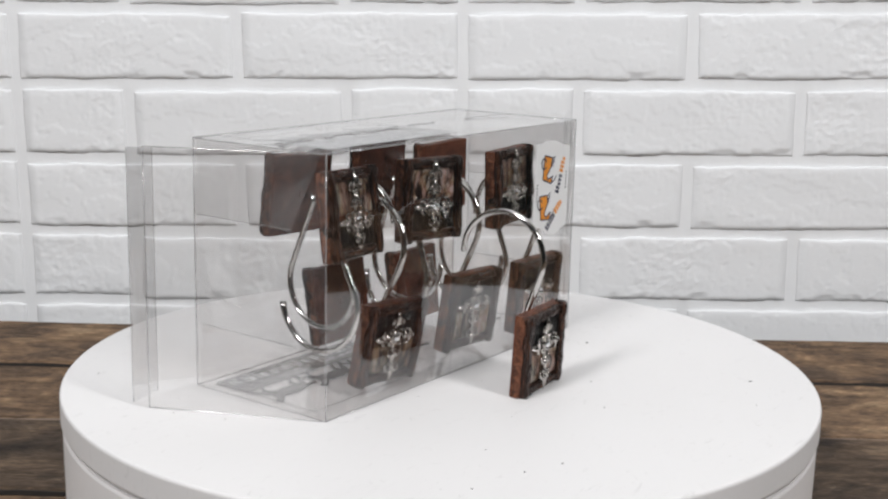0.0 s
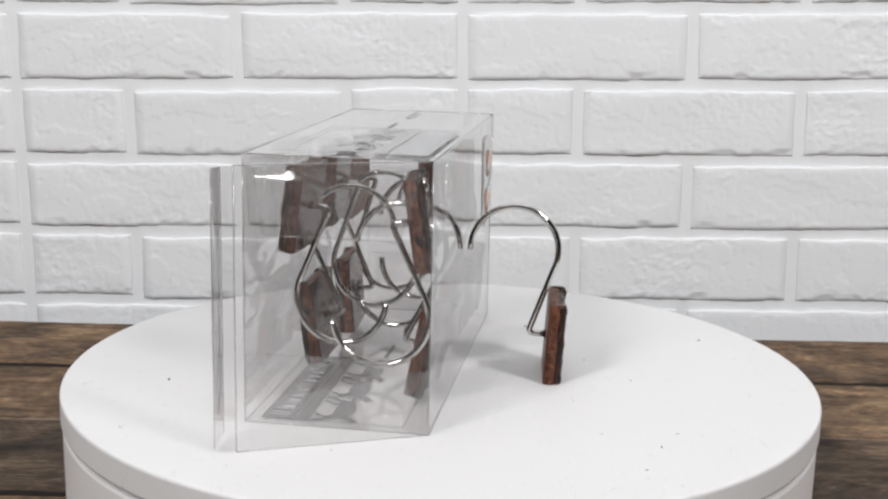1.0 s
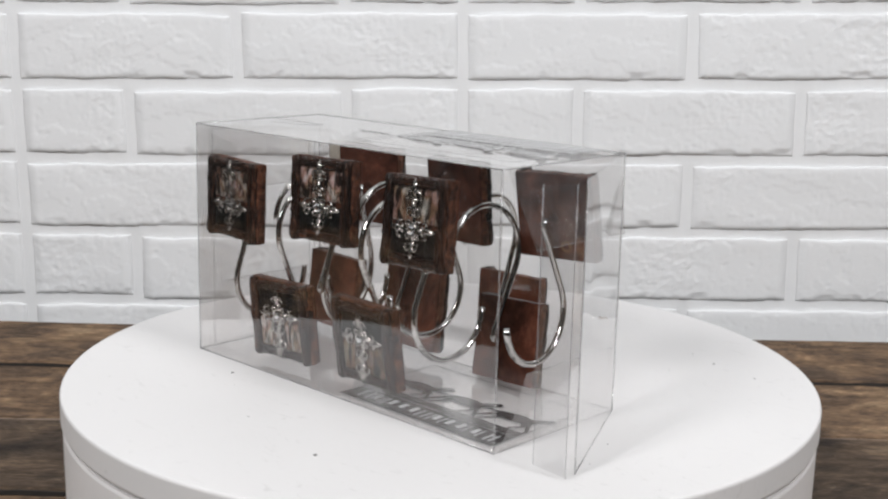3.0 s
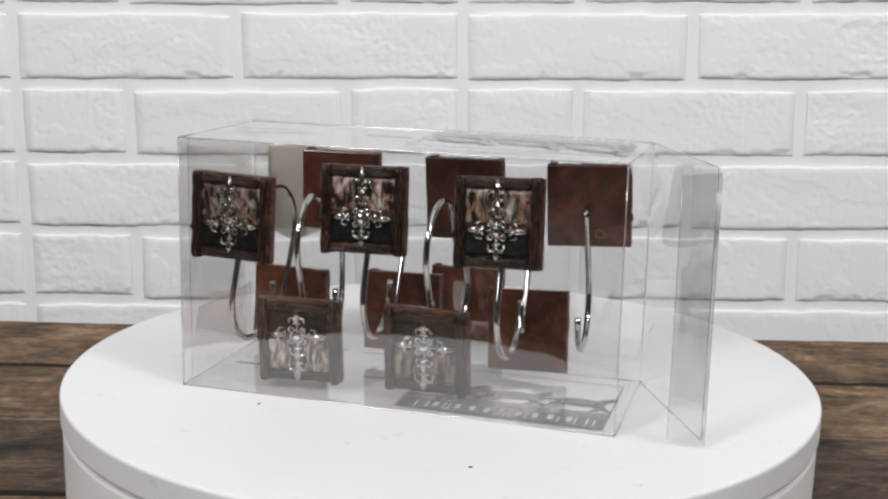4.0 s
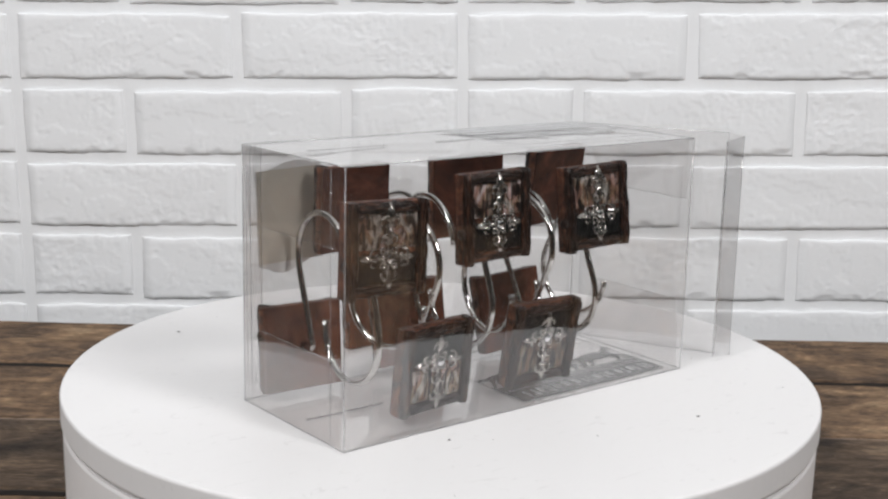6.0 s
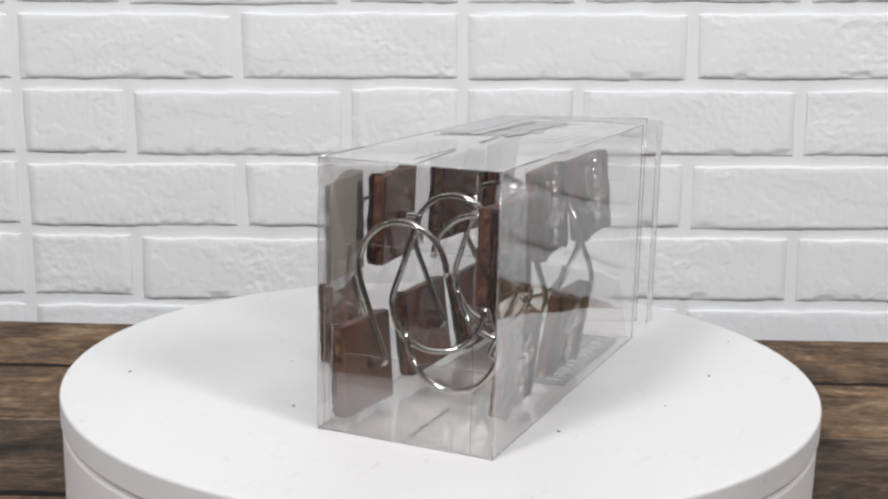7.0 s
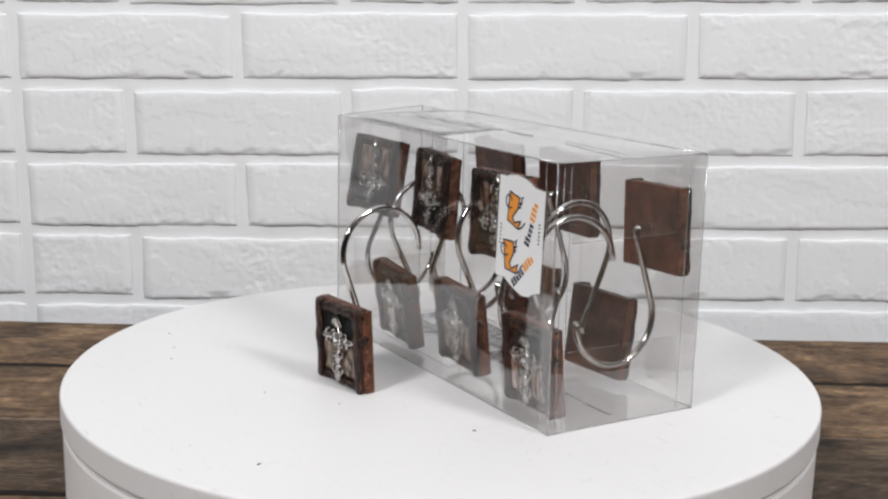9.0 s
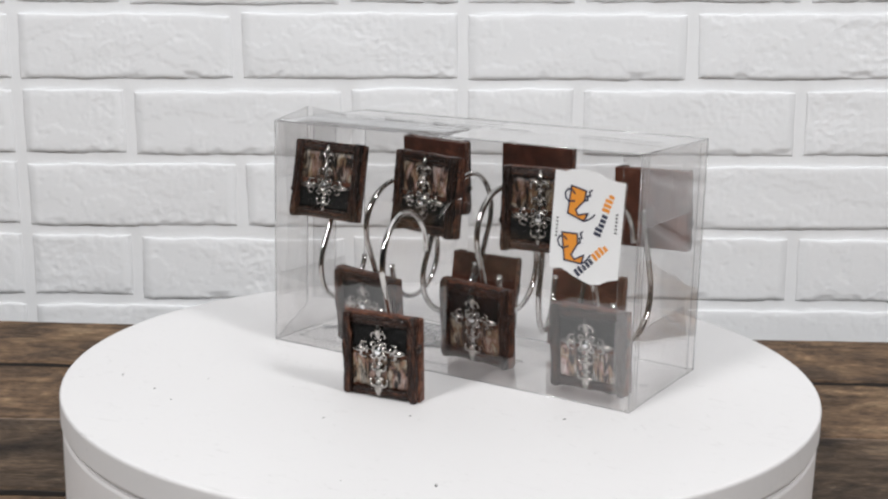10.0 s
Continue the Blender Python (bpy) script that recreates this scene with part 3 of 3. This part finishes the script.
    bmesh.ops.create_icosphere(bm, subdivisions=2, radius=0.0021)
    for v in bm.verts:
        v.co = Vector((half - 0.0004 + v.co.x * 0.8, v.co.y * 1.5 - 0.0004, 0.0068 + v.co.z * 1.3)) + v.co * 0.3 * noise.noise(v.co * 900)
    part("knot", bm, M_FRAME, ob, "small carved knot on the frame", smooth=True)
    return ob


# hooks in the box's own space: along, across, height, turn, lean in the face's plane, tip; upper ones hang upside down
# (x, y, z, rz, roll, tilt, upside_down, faces label side)
HOOKS = [
    (0.0256, 0.0066, 0.0887, -1.6, 1.8, 0.7, 1, 0),
    (0.0935, 0.0113, 0.0964, 2.6, -0.4, 2.9, 1, 0),
    (0.1612, 0.0114, 0.0949, -1.5, -1.5, 5.9, 1, 0),
    (0.0593, 0.0123, 0.0269, 3.8, -0.2, 5.9, 0, 0),
    (0.1269, 0.0109, 0.0286, -1.0, 0.9, 8.6, 0, 0),
    (0.1930, 0.0773, 0.0955, 7.5, 1.9, 8.4, 1, 1),
    (0.1277, 0.0758, 0.0946, -7.5, 1.9, 2.8, 1, 1),
    (0.0566, 0.0792, 0.0940, 5.7, -0.4, 1.4, 1, 1),
    (0.1634, 0.0785, 0.0254, -3.7, 3.5, 10.1, 0, 1),
    (0.0930, 0.0788, 0.0290, -3.1, 1.7, 7.4, 0, 1),
    (0.0263, 0.0794, 0.0265, -3.0, -0.8, 5.0, 0, 1),
    (0.1131, 0.1375, 0.0216, 5.1, -0.4, 2.9, 0, 1),
]

BOX_AT = (-0.1155, -0.0769, 0.0)


def hook_poses():
    for x, y, z, rz, roll, tilt, down, front in HOOKS:
        yield (Matrix.Translation((BOX_AT[0] + x, BOX_AT[1] + y, z)) @ pose(0, 0, 0, 0, 0, (180 if front else 0) + rz)
               @ pose(0, 0, 0, 0, roll + (180 if down else 0), 0) @ pose(0, 0, 0, tilt, 0, 0))


# ---- clear box ----
BL, BW, BH = 0.2226, 0.0878, 0.1278


def film(name, corners, parent, bulge=0.0006, n=8, label="", mat=None):
    """A sheet of clear film over four corners, slightly bulged."""
    a, b, c, d = (Vector(p) for p in corners)
    nor = (b - a).cross(d - a).normalized()
    bm = bmesh.new()
    g = []
    for j in range(n + 1):
        v = j / n
        row = []
        for i in range(n + 1):
            u = i / n
            p = a.lerp(b, u).lerp(d.lerp(c, u), v)
            k = math.sin(math.pi * u) * math.sin(math.pi * v)
            row.append(bm.verts.new(p + nor * bulge * k * (1 + 0.5 * noise.noise(p * 25))))
        g.append(row)
    for j in range(n):
        for i in range(n):
            bm.faces.new((g[j][i], g[j][i + 1], g[j + 1][i + 1], g[j + 1][i]))
    return part(name, bm, mat or M_FILM, parent, label, smooth=True)


def fold(parent, a, b, r=0.00045):
    bm = bmesh.new()
    tube(bm, [Vector(a).lerp(Vector(b), t / 4) for t in range(5)], r, 6)
    part("fold", bm, M_EDGE, parent, smooth=True)


def curved_flap(parent, z, sign, length, first, last):
    """A dust flap at the open end, bent from the angle first (from upright, degrees) to the angle last."""
    n, m = 14, 8
    x, h, rows_ = BL, z, []
    bm = bmesh.new()
    for i in range(n + 1):
        t = i / n
        inset = 0.003 + 0.009 * t
        bow = -0.9 * min(1.0, t * 5)
        rows_.append([bm.verts.new((x + bow * ((BW / 2 - inset) * (2 * j / m - 1)) ** 2, inset + (BW - 2 * inset) * j / m, h)) for j in range(m + 1)])
        a = radians(first + (last - first) * min(1.0, t * 1.6))
        x, h = x + math.sin(a) * length / n, h + sign * math.cos(a) * length / n
    for a, b in zip(rows_, rows_[1:]):
        for j in range(m):
            bm.faces.new((a[j], a[j + 1], b[j + 1], b[j]))
    ends = rows_[-1][0].co.copy(), rows_[-1][-1].co.copy()
    part("dust_flap", bm, M_HAZY, parent, smooth=True)
    fold(parent, ends[0], ends[1], 0.0002)


def clear_box():
    ob = tagged(new("gift_box"), "clear plastic box of curtain hooks with its end flap ajar", "box")
    L, W, H, e = BL, BW, BH, 0.0003
    film("bottom_panel", ((0, 0, e), (L, 0, e), (L, W, e), (0, W, e)), ob, 0.0, mat=M_BOTTOM)
    film("top_panel", ((0, 0, H), (L, 0, H), (L, W, H), (0, W, H)), ob, 0.0012, mat=M_TOP_FILM)
    film("back_panel", ((0, 0, e), (L, 0, e), (L, 0, H), (0, 0, H)), ob, 0.0008)
    film("front_panel", ((0, W, e), (L, W, e), (L, W, H), (0, W, H)), ob, -0.0008)
    film("end_panel", ((0, 0, e), (0, W, e), (0, W, H), (0, 0, H)), ob, -0.0006, mat=M_END)
    # closed end: tuck tongue and dust flaps inside
    film("tuck_tongue", ((0.0006, 0.0007, 0.002), (0.036, 0.0009, 0.008), (0.036, 0.0009, H - 0.008), (0.0006, 0.0007, H - 0.002)), ob, 0.0)
    film("dust_flap", ((0.0012, 0.004, H - 0.001), (0.0012, W - 0.004, H - 0.001), (0.003, W - 0.012, H - 0.038), (0.003, 0.012, H - 0.038)), ob, 0.0)
    film("dust_flap", ((0.0012, 0.004, 0.001), (0.0012, W - 0.004, 0.001), (0.003, W - 0.012, 0.038), (0.003, 0.012, 0.038)), ob, 0.0)
    # open end: the door hangs on the front panel's edge, its tongue points back to the box
    F = (0.2616, 0.0085)
    film("end_door", ((L, W, e), (F[0], F[1], e), (F[0], F[1], H), (L, W, H)), ob, 0.0012, mat=M_HAZY)
    G = (0.2637, -0.0008)
    film("door_tongue", ((F[0], F[1], e), (G[0], G[1], e + 0.001), (G[0], G[1], H - 0.001), (F[0], F[1], H)), ob, 0.0, 2)
    E = (0.2470, -0.0022)
    film("door_tongue", ((G[0], G[1], e + 0.001), (E[0], E[1], 0.003), (E[0], E[1], H - 0.003), (G[0], G[1], H - 0.001)), ob, 0.0006, mat=M_TONGUE)
    fold(ob, (E[0], E[1], 0.003), (E[0], E[1], H - 0.003), 0.00025)
    fold(ob, (G[0], G[1], e + 0.001), (G[0], G[1], H - 0.001), 0.0003)
    curved_flap(ob, H, -1, 0.037, 24, 15)
    curved_flap(ob, e, 1, 0.037, 24, 6)
    # glued seam along one long edge
    film("glue_seam", ((0.0095, W - 0.0006, 0.001), (0.0007, W - 0.0006, 0.001), (0.0007, W - 0.0006, H - 0.001), (0.0095, W - 0.0006, H - 0.001)), ob, 0.0)
    for z in (e, H):
        fold(ob, (0, 0, z), (L, 0, z)), fold(ob, (0, W, z), (L, W, z)), fold(ob, (0, 0, z), (0, W, z)), fold(ob, (L, W, z), (F[0], F[1], z), 0.0003)
        fold(ob, (L, 0.002, z), (L, W - 0.002, z), 0.0003)
    for x, y in ((0, 0), (0, W), (L, W), (L, 0)):
        fold(ob, (x, y, e), (x, y, H))
    fold(ob, (F[0], F[1], e), (F[0], F[1], H), 0.0004)
    fold(ob, (0.0095, W - 0.0006, 0.001), (0.0095, W - 0.0006, H - 0.001), 0.0002)
    for yy in (W - 0.0035, W - 0.0075, 0.0105):
        fold(ob, (-0.0004, yy, 0.002), (-0.0004, yy, H - 0.002), 0.0002)
    for zz in (H - 0.038, 0.038):
        fold(ob, (0.003, 0.012, zz), (0.003, W - 0.012, zz), 0.0002)
    printing(ob)
    sticker(ob)
    return ob


def running_animal(bm, cx, y0, m, flip):
    """A galloping four-legged outline, about 33 mm long, its feet at y0."""
    def put(outline, level):
        slab(bm, [(cx + flip * x, y0 + y) for x, y in outline], m @ pose(0, 0, level * 0.00004), 0.0001)
    body = [(0.0125 * math.cos(t * math.pi / 9), 0.0135 + (0.0050 + 0.0008 * math.cos(t * math.pi / 9)) * math.sin(t * math.pi / 9)) for t in range(18)]
    put(body, 0)
    put([(0.0080, 0.0150), (0.0105, 0.0185), (0.0165, 0.0235), (0.0195, 0.0215), (0.0190, 0.0195), (0.0160, 0.0190), (0.0125, 0.0125)], 1)
    put([(-0.0115, 0.0150), (-0.0160, 0.0165), (-0.0195, 0.0120), (-0.0150, 0.0135), (-0.0110, 0.0125)], 1)
    for hip, knee, foot in ((-0.0100, -0.0135, -0.0175), (-0.0070, -0.0070, -0.0115), (0.0080, 0.0120, 0.0085), (0.0105, 0.0150, 0.0185)):
        put([(hip - 0.0022, 0.0120), (hip + 0.0022, 0.0120), (knee + 0.0011, 0.0060), (foot + 0.0008, 0.0004), (foot - 0.0012, 0.0004), (knee - 0.0013, 0.0060)], 2)


def printing(ob):
    """Grey printing on the bottom and the top: a dark band with bars, a strip of ground, running animals, a thin border."""
    rng = random.Random(3)
    # the bottom reads from the back panel's side, the top from the front panel's side
    for z, ink, strip_ink, x0, x1, edge, way, deep in ((0.0007, M_PRINT, M_PRINT_SOFT, 0.1125, 0.2160, 0.0058, 1, 0.0155),
                                                      (BH + 0.0013, M_TOP_INK, M_TOP_INK, 0.1130, 0.2160, 0.0840, -1, 0.0190)):
        m = pose(0, 0, z)

        def strip(a, b, xa=x0, xb=x1):
            ya, yb = edge + way * a, edge + way * b
            return rect(xa, min(ya, yb), xb, max(ya, yb))

        bm = bmesh.new()
        slab(bm, strip(0, deep), m, 0.0001)
        part("print_band", bm, ink, ob, "dark grey printed band")
        bm = bmesh.new()
        slab(bm, strip(deep + 0.0008, deep + 0.0075), m, 0.0001)
        part("print_ground", bm, strip_ink, ob, "softer grey printed strip of ground")
        bm = bmesh.new()
        for a in (strip(deep, 0.0690, x0, x0 + 0.0004), strip(deep, 0.0690, x1 - 0.0004, x1), strip(0.0686, 0.0690)):
            slab(bm, a, m, 0.0001)
        part("print_border", bm, ink, ob)
        # plain bars in place of the maker's name
        x = x1 - 0.005
        while x > x0 + 0.008:
            w = rng.choice((0.0007, 0.0007, 0.0009, 0.0026))
            low = 0.0035 if w < 0.002 else 0.0060
            bm = bmesh.new()
            slab(bm, strip(low, deep - 0.0035, x - w, x), pose(0, 0, z + 0.00012), 0.0001)
            part("print_bar", bm, M_PRINT_PALE, ob)
            x -= w + rng.choice((0.0016, 0.0026, 0.0034, 0.0048))
        turned = m if way > 0 else m @ Matrix.Translation((0, 2 * edge, 0)) @ Matrix.Diagonal((1, -1, 1, 1))
        for i in range(3):
            bm = bmesh.new()
            running_animal(bm, x0 + 0.019 + i * 0.033, edge + deep + 0.0078, turned, 1)
            part("print_animal", bm, ink, ob, "grey printed running animal")
        # a line of small print, as bars of the words' size
        for a, b in ((0.0085, 0.0280), (0.0310, 0.0530), (0.0830, 0.1075)):
            bm = bmesh.new()
            x = a
            while x < b:
                w = rng.uniform(0.0005, 0.0013)
                slab(bm, rect(x, 0.0432, x + w, 0.0432 + rng.choice((0.0018, 0.0018, 0.0027))), m, 0.0001)
                x += w + 0.0005
            part("print_line", bm, ink, ob)


def sticker(ob):
    """White paper sticker with wavy short edges, two orange bag shapes and bars in place of the words."""
    y = BW + 0.0010
    # u runs along the box away from its closed end, v upwards, seen from outside with u to the left
    m = Matrix(((-1, 0, 0, 0.0268), (0, 0, 1, y), (0, 1, 0, 0.0913), (0, 0, 0, 1))) @ pose(0, 0, 0, 0, 0, -2.2)
    w, h = 0.0188, 0.0240
    outline = [(-w, -h), (-w * 0.6, -h + 0.0004), (-w * 0.25, -h - 0.0026), (w * 0.2, -h - 0.0052), (w * 0.5, -h - 0.0044), (w * 0.72, -h - 0.0020), (w, -h - 0.0004),
               (w, h - 0.0012), (w * 0.55, h - 0.0004), (w * 0.2, h + 0.0022), (-w * 0.2, h + 0.0030), (-w * 0.55, h + 0.0022), (-w * 0.7, h + 0.0010), (-w, h + 0.0010)]
    bm = bmesh.new()
    slab(bm, outline, m, 0.00012)
    back = bmesh.new()
    slab(back, rect(-w * 0.97, -h * 0.97, w * 0.97, h * 0.97), m @ pose(0, 0, -0.00016), 0.0001)
    s = part("sticker", bm, M_PAPER, ob, "white paper sticker with orange bag shapes")
    part("sticker_backing", back, M_BACKING, s, "dull beige gummed back of the sticker")
    for cz in (0.0100, -0.0125):
        k = m @ pose(-0.0053 if cz > 0 else -0.0067, cz, 0.00016, 0, 0, 0 if cz > 0 else 14)
        bag = [(-0.0042, 0.0083), (0.0040, 0.0067), (0.0033, 0.0017), (0.0003, -0.0017), (-0.0010, -0.0033), (0.0003, -0.0058), (0.0057, -0.0042), (0.0037, -0.0083), (-0.0052, -0.0055)]
        bm = bmesh.new()
        slab(bm, bag, k, 0.0001)
        part("bag_shape", bm, M_ORANGE, s, "orange printed bag shape")
        for name, pts in (("bag_outline", bag + bag[:1]), ("bag_handle", [(-0.0020, 0.0010), (-0.0050, 0.0004), (-0.0068, 0.0020), (-0.0073, 0.0045), (-0.0058, 0.0066), (-0.0034, 0.0062), (-0.0022, 0.0046)]),
                          ("bag_stroke", [(0.0037, -0.0083), (0.0064, -0.0072), (0.0080, -0.0058), (0.0092, -0.0044)]),
                          ("bag_notch", [(0.0033, 0.0017), (0.0050, 0.0022), (0.0046, 0.0042), (0.0062, 0.0044), (0.0056, 0.0066), (0.0070, 0.0074)])):
            bm = bmesh.new()
            for i, ((xa, ya), (xb, yb)) in enumerate(zip(pts, pts[1:])):
                dx, dy = xb - xa, yb - ya
                f = 0.00042 / max(1e-6, math.hypot(dx, dy))
                ox, oy = -dy * f, dx * f
                ex, ey = dx * f * 0.7, dy * f * 0.7
                slab(bm, [(xa + ox - ex, ya + oy - ey), (xb + ox + ex, yb + oy + ey), (xb - ox + ex, yb - oy + ey), (xa - ox - ex, ya - oy - ey)],
                     k @ pose(0, 0, 0.00012 + 0.00001 * (i % 3)), 0.00005)
            part(name, bm, M_INK, s)
        t = m @ pose(0.0078 if cz > 0 else -0.0022, -0.0050 if cz > 0 else -0.0265, 0.00016, 0, 0, 74 if cz > 0 else 47)
        for x0, count, mat in ((0.0, 5, M_INK), (0.0128, 4, M_ORANGE)):
            for i in range(count):
                tall = 0.0040 if i in (0, 1) or mat == M_ORANGE and i == 2 else 0.0029
                bm = bmesh.new()
                slab(bm, rect(x0 + i * 0.0024, 0, x0 + i * 0.0024 + 0.0017, tall), t, 0.0001)
                part("word_bar", bm, mat, s)
    for u0, v0 in ((-0.0165, -0.002), (0.0150, 0.004)):
        for i in range(6):
            bm = bmesh.new()
            slab(bm, rect(u0, v0 + i * 0.0018 - 0.006, u0 + 0.0012, v0 + i * 0.0018 - 0.0052), m @ pose(0, 0, 0.00016), 0.0001)
            part("tiny_print", bm, M_PRINT, s)


M_TOP_INK = clear_film("top_print_ink", (0.50, 0.51, 0.52), 0.035, 0.25, 0.02, 0.08)

room()
table()
turntable_ob, plate_ob = turntable()
box_ob = clear_box()
first_hook = hook_thing()
hooks = [first_hook] + [copy_thing(first_hook, Matrix()) for _ in range(len(HOOKS) - 1)]
for i, h in enumerate(hooks):
    if i < 11:
        tagged(h, "brown resin tile hook in the box, wire " + ("hanging down" if HOOKS[i][6] else "standing up"))
for i, turn in ((7, -11), (5, 4)):
    for c in hooks[i].children:
        if c.name.startswith("wire"):
            c.rotation_euler = (0, 0, radians(turn))
# some of the castings have lighter, orange-brown backs
for i in (0, 10, 11):
    for c in hooks[i].children:
        if c.name.startswith("back_plate"):
            c.data = c.data.copy()
            c.data.materials[0] = M_BACK_WARM
            tagged(c, "plain orange-brown resin back")
tagged(hooks[11], "loose brown resin tile hook standing beside the clear box")
bm = bmesh.new()
hexagon = [(0.0055 + 0.0026 * math.cos(a * math.pi / 3), 0.0145 + 0.0026 * math.sin(a * math.pi / 3)) for a in range(7)]
tube(bm, [(x, 0.0046, z) for x, z in hexagon], 0.0002, 5)
part("hexagon_mark", bm, M_GOLD, hooks[5], "thin gold printed hexagon")
brick_wall()


def motions():
    steps = [i * 0.25 for i in range(41)]
    turn = {t: START + SPIN * t for t in steps}
    walk(plate_ob, [(t, pose(0, 0, ZT - 0.75, 0, 0, turn[t])) for t in steps])
    spin = {t: pose(0, 0, ZT, 0, 0, turn[t]) for t in steps}
    walk(box_ob, [(t, spin[t] @ Matrix.Translation(BOX_AT)) for t in steps])
    for h, m in zip(hooks, hook_poses()):
        walk(h, [(t, spin[t] @ m) for t in steps])


motions()
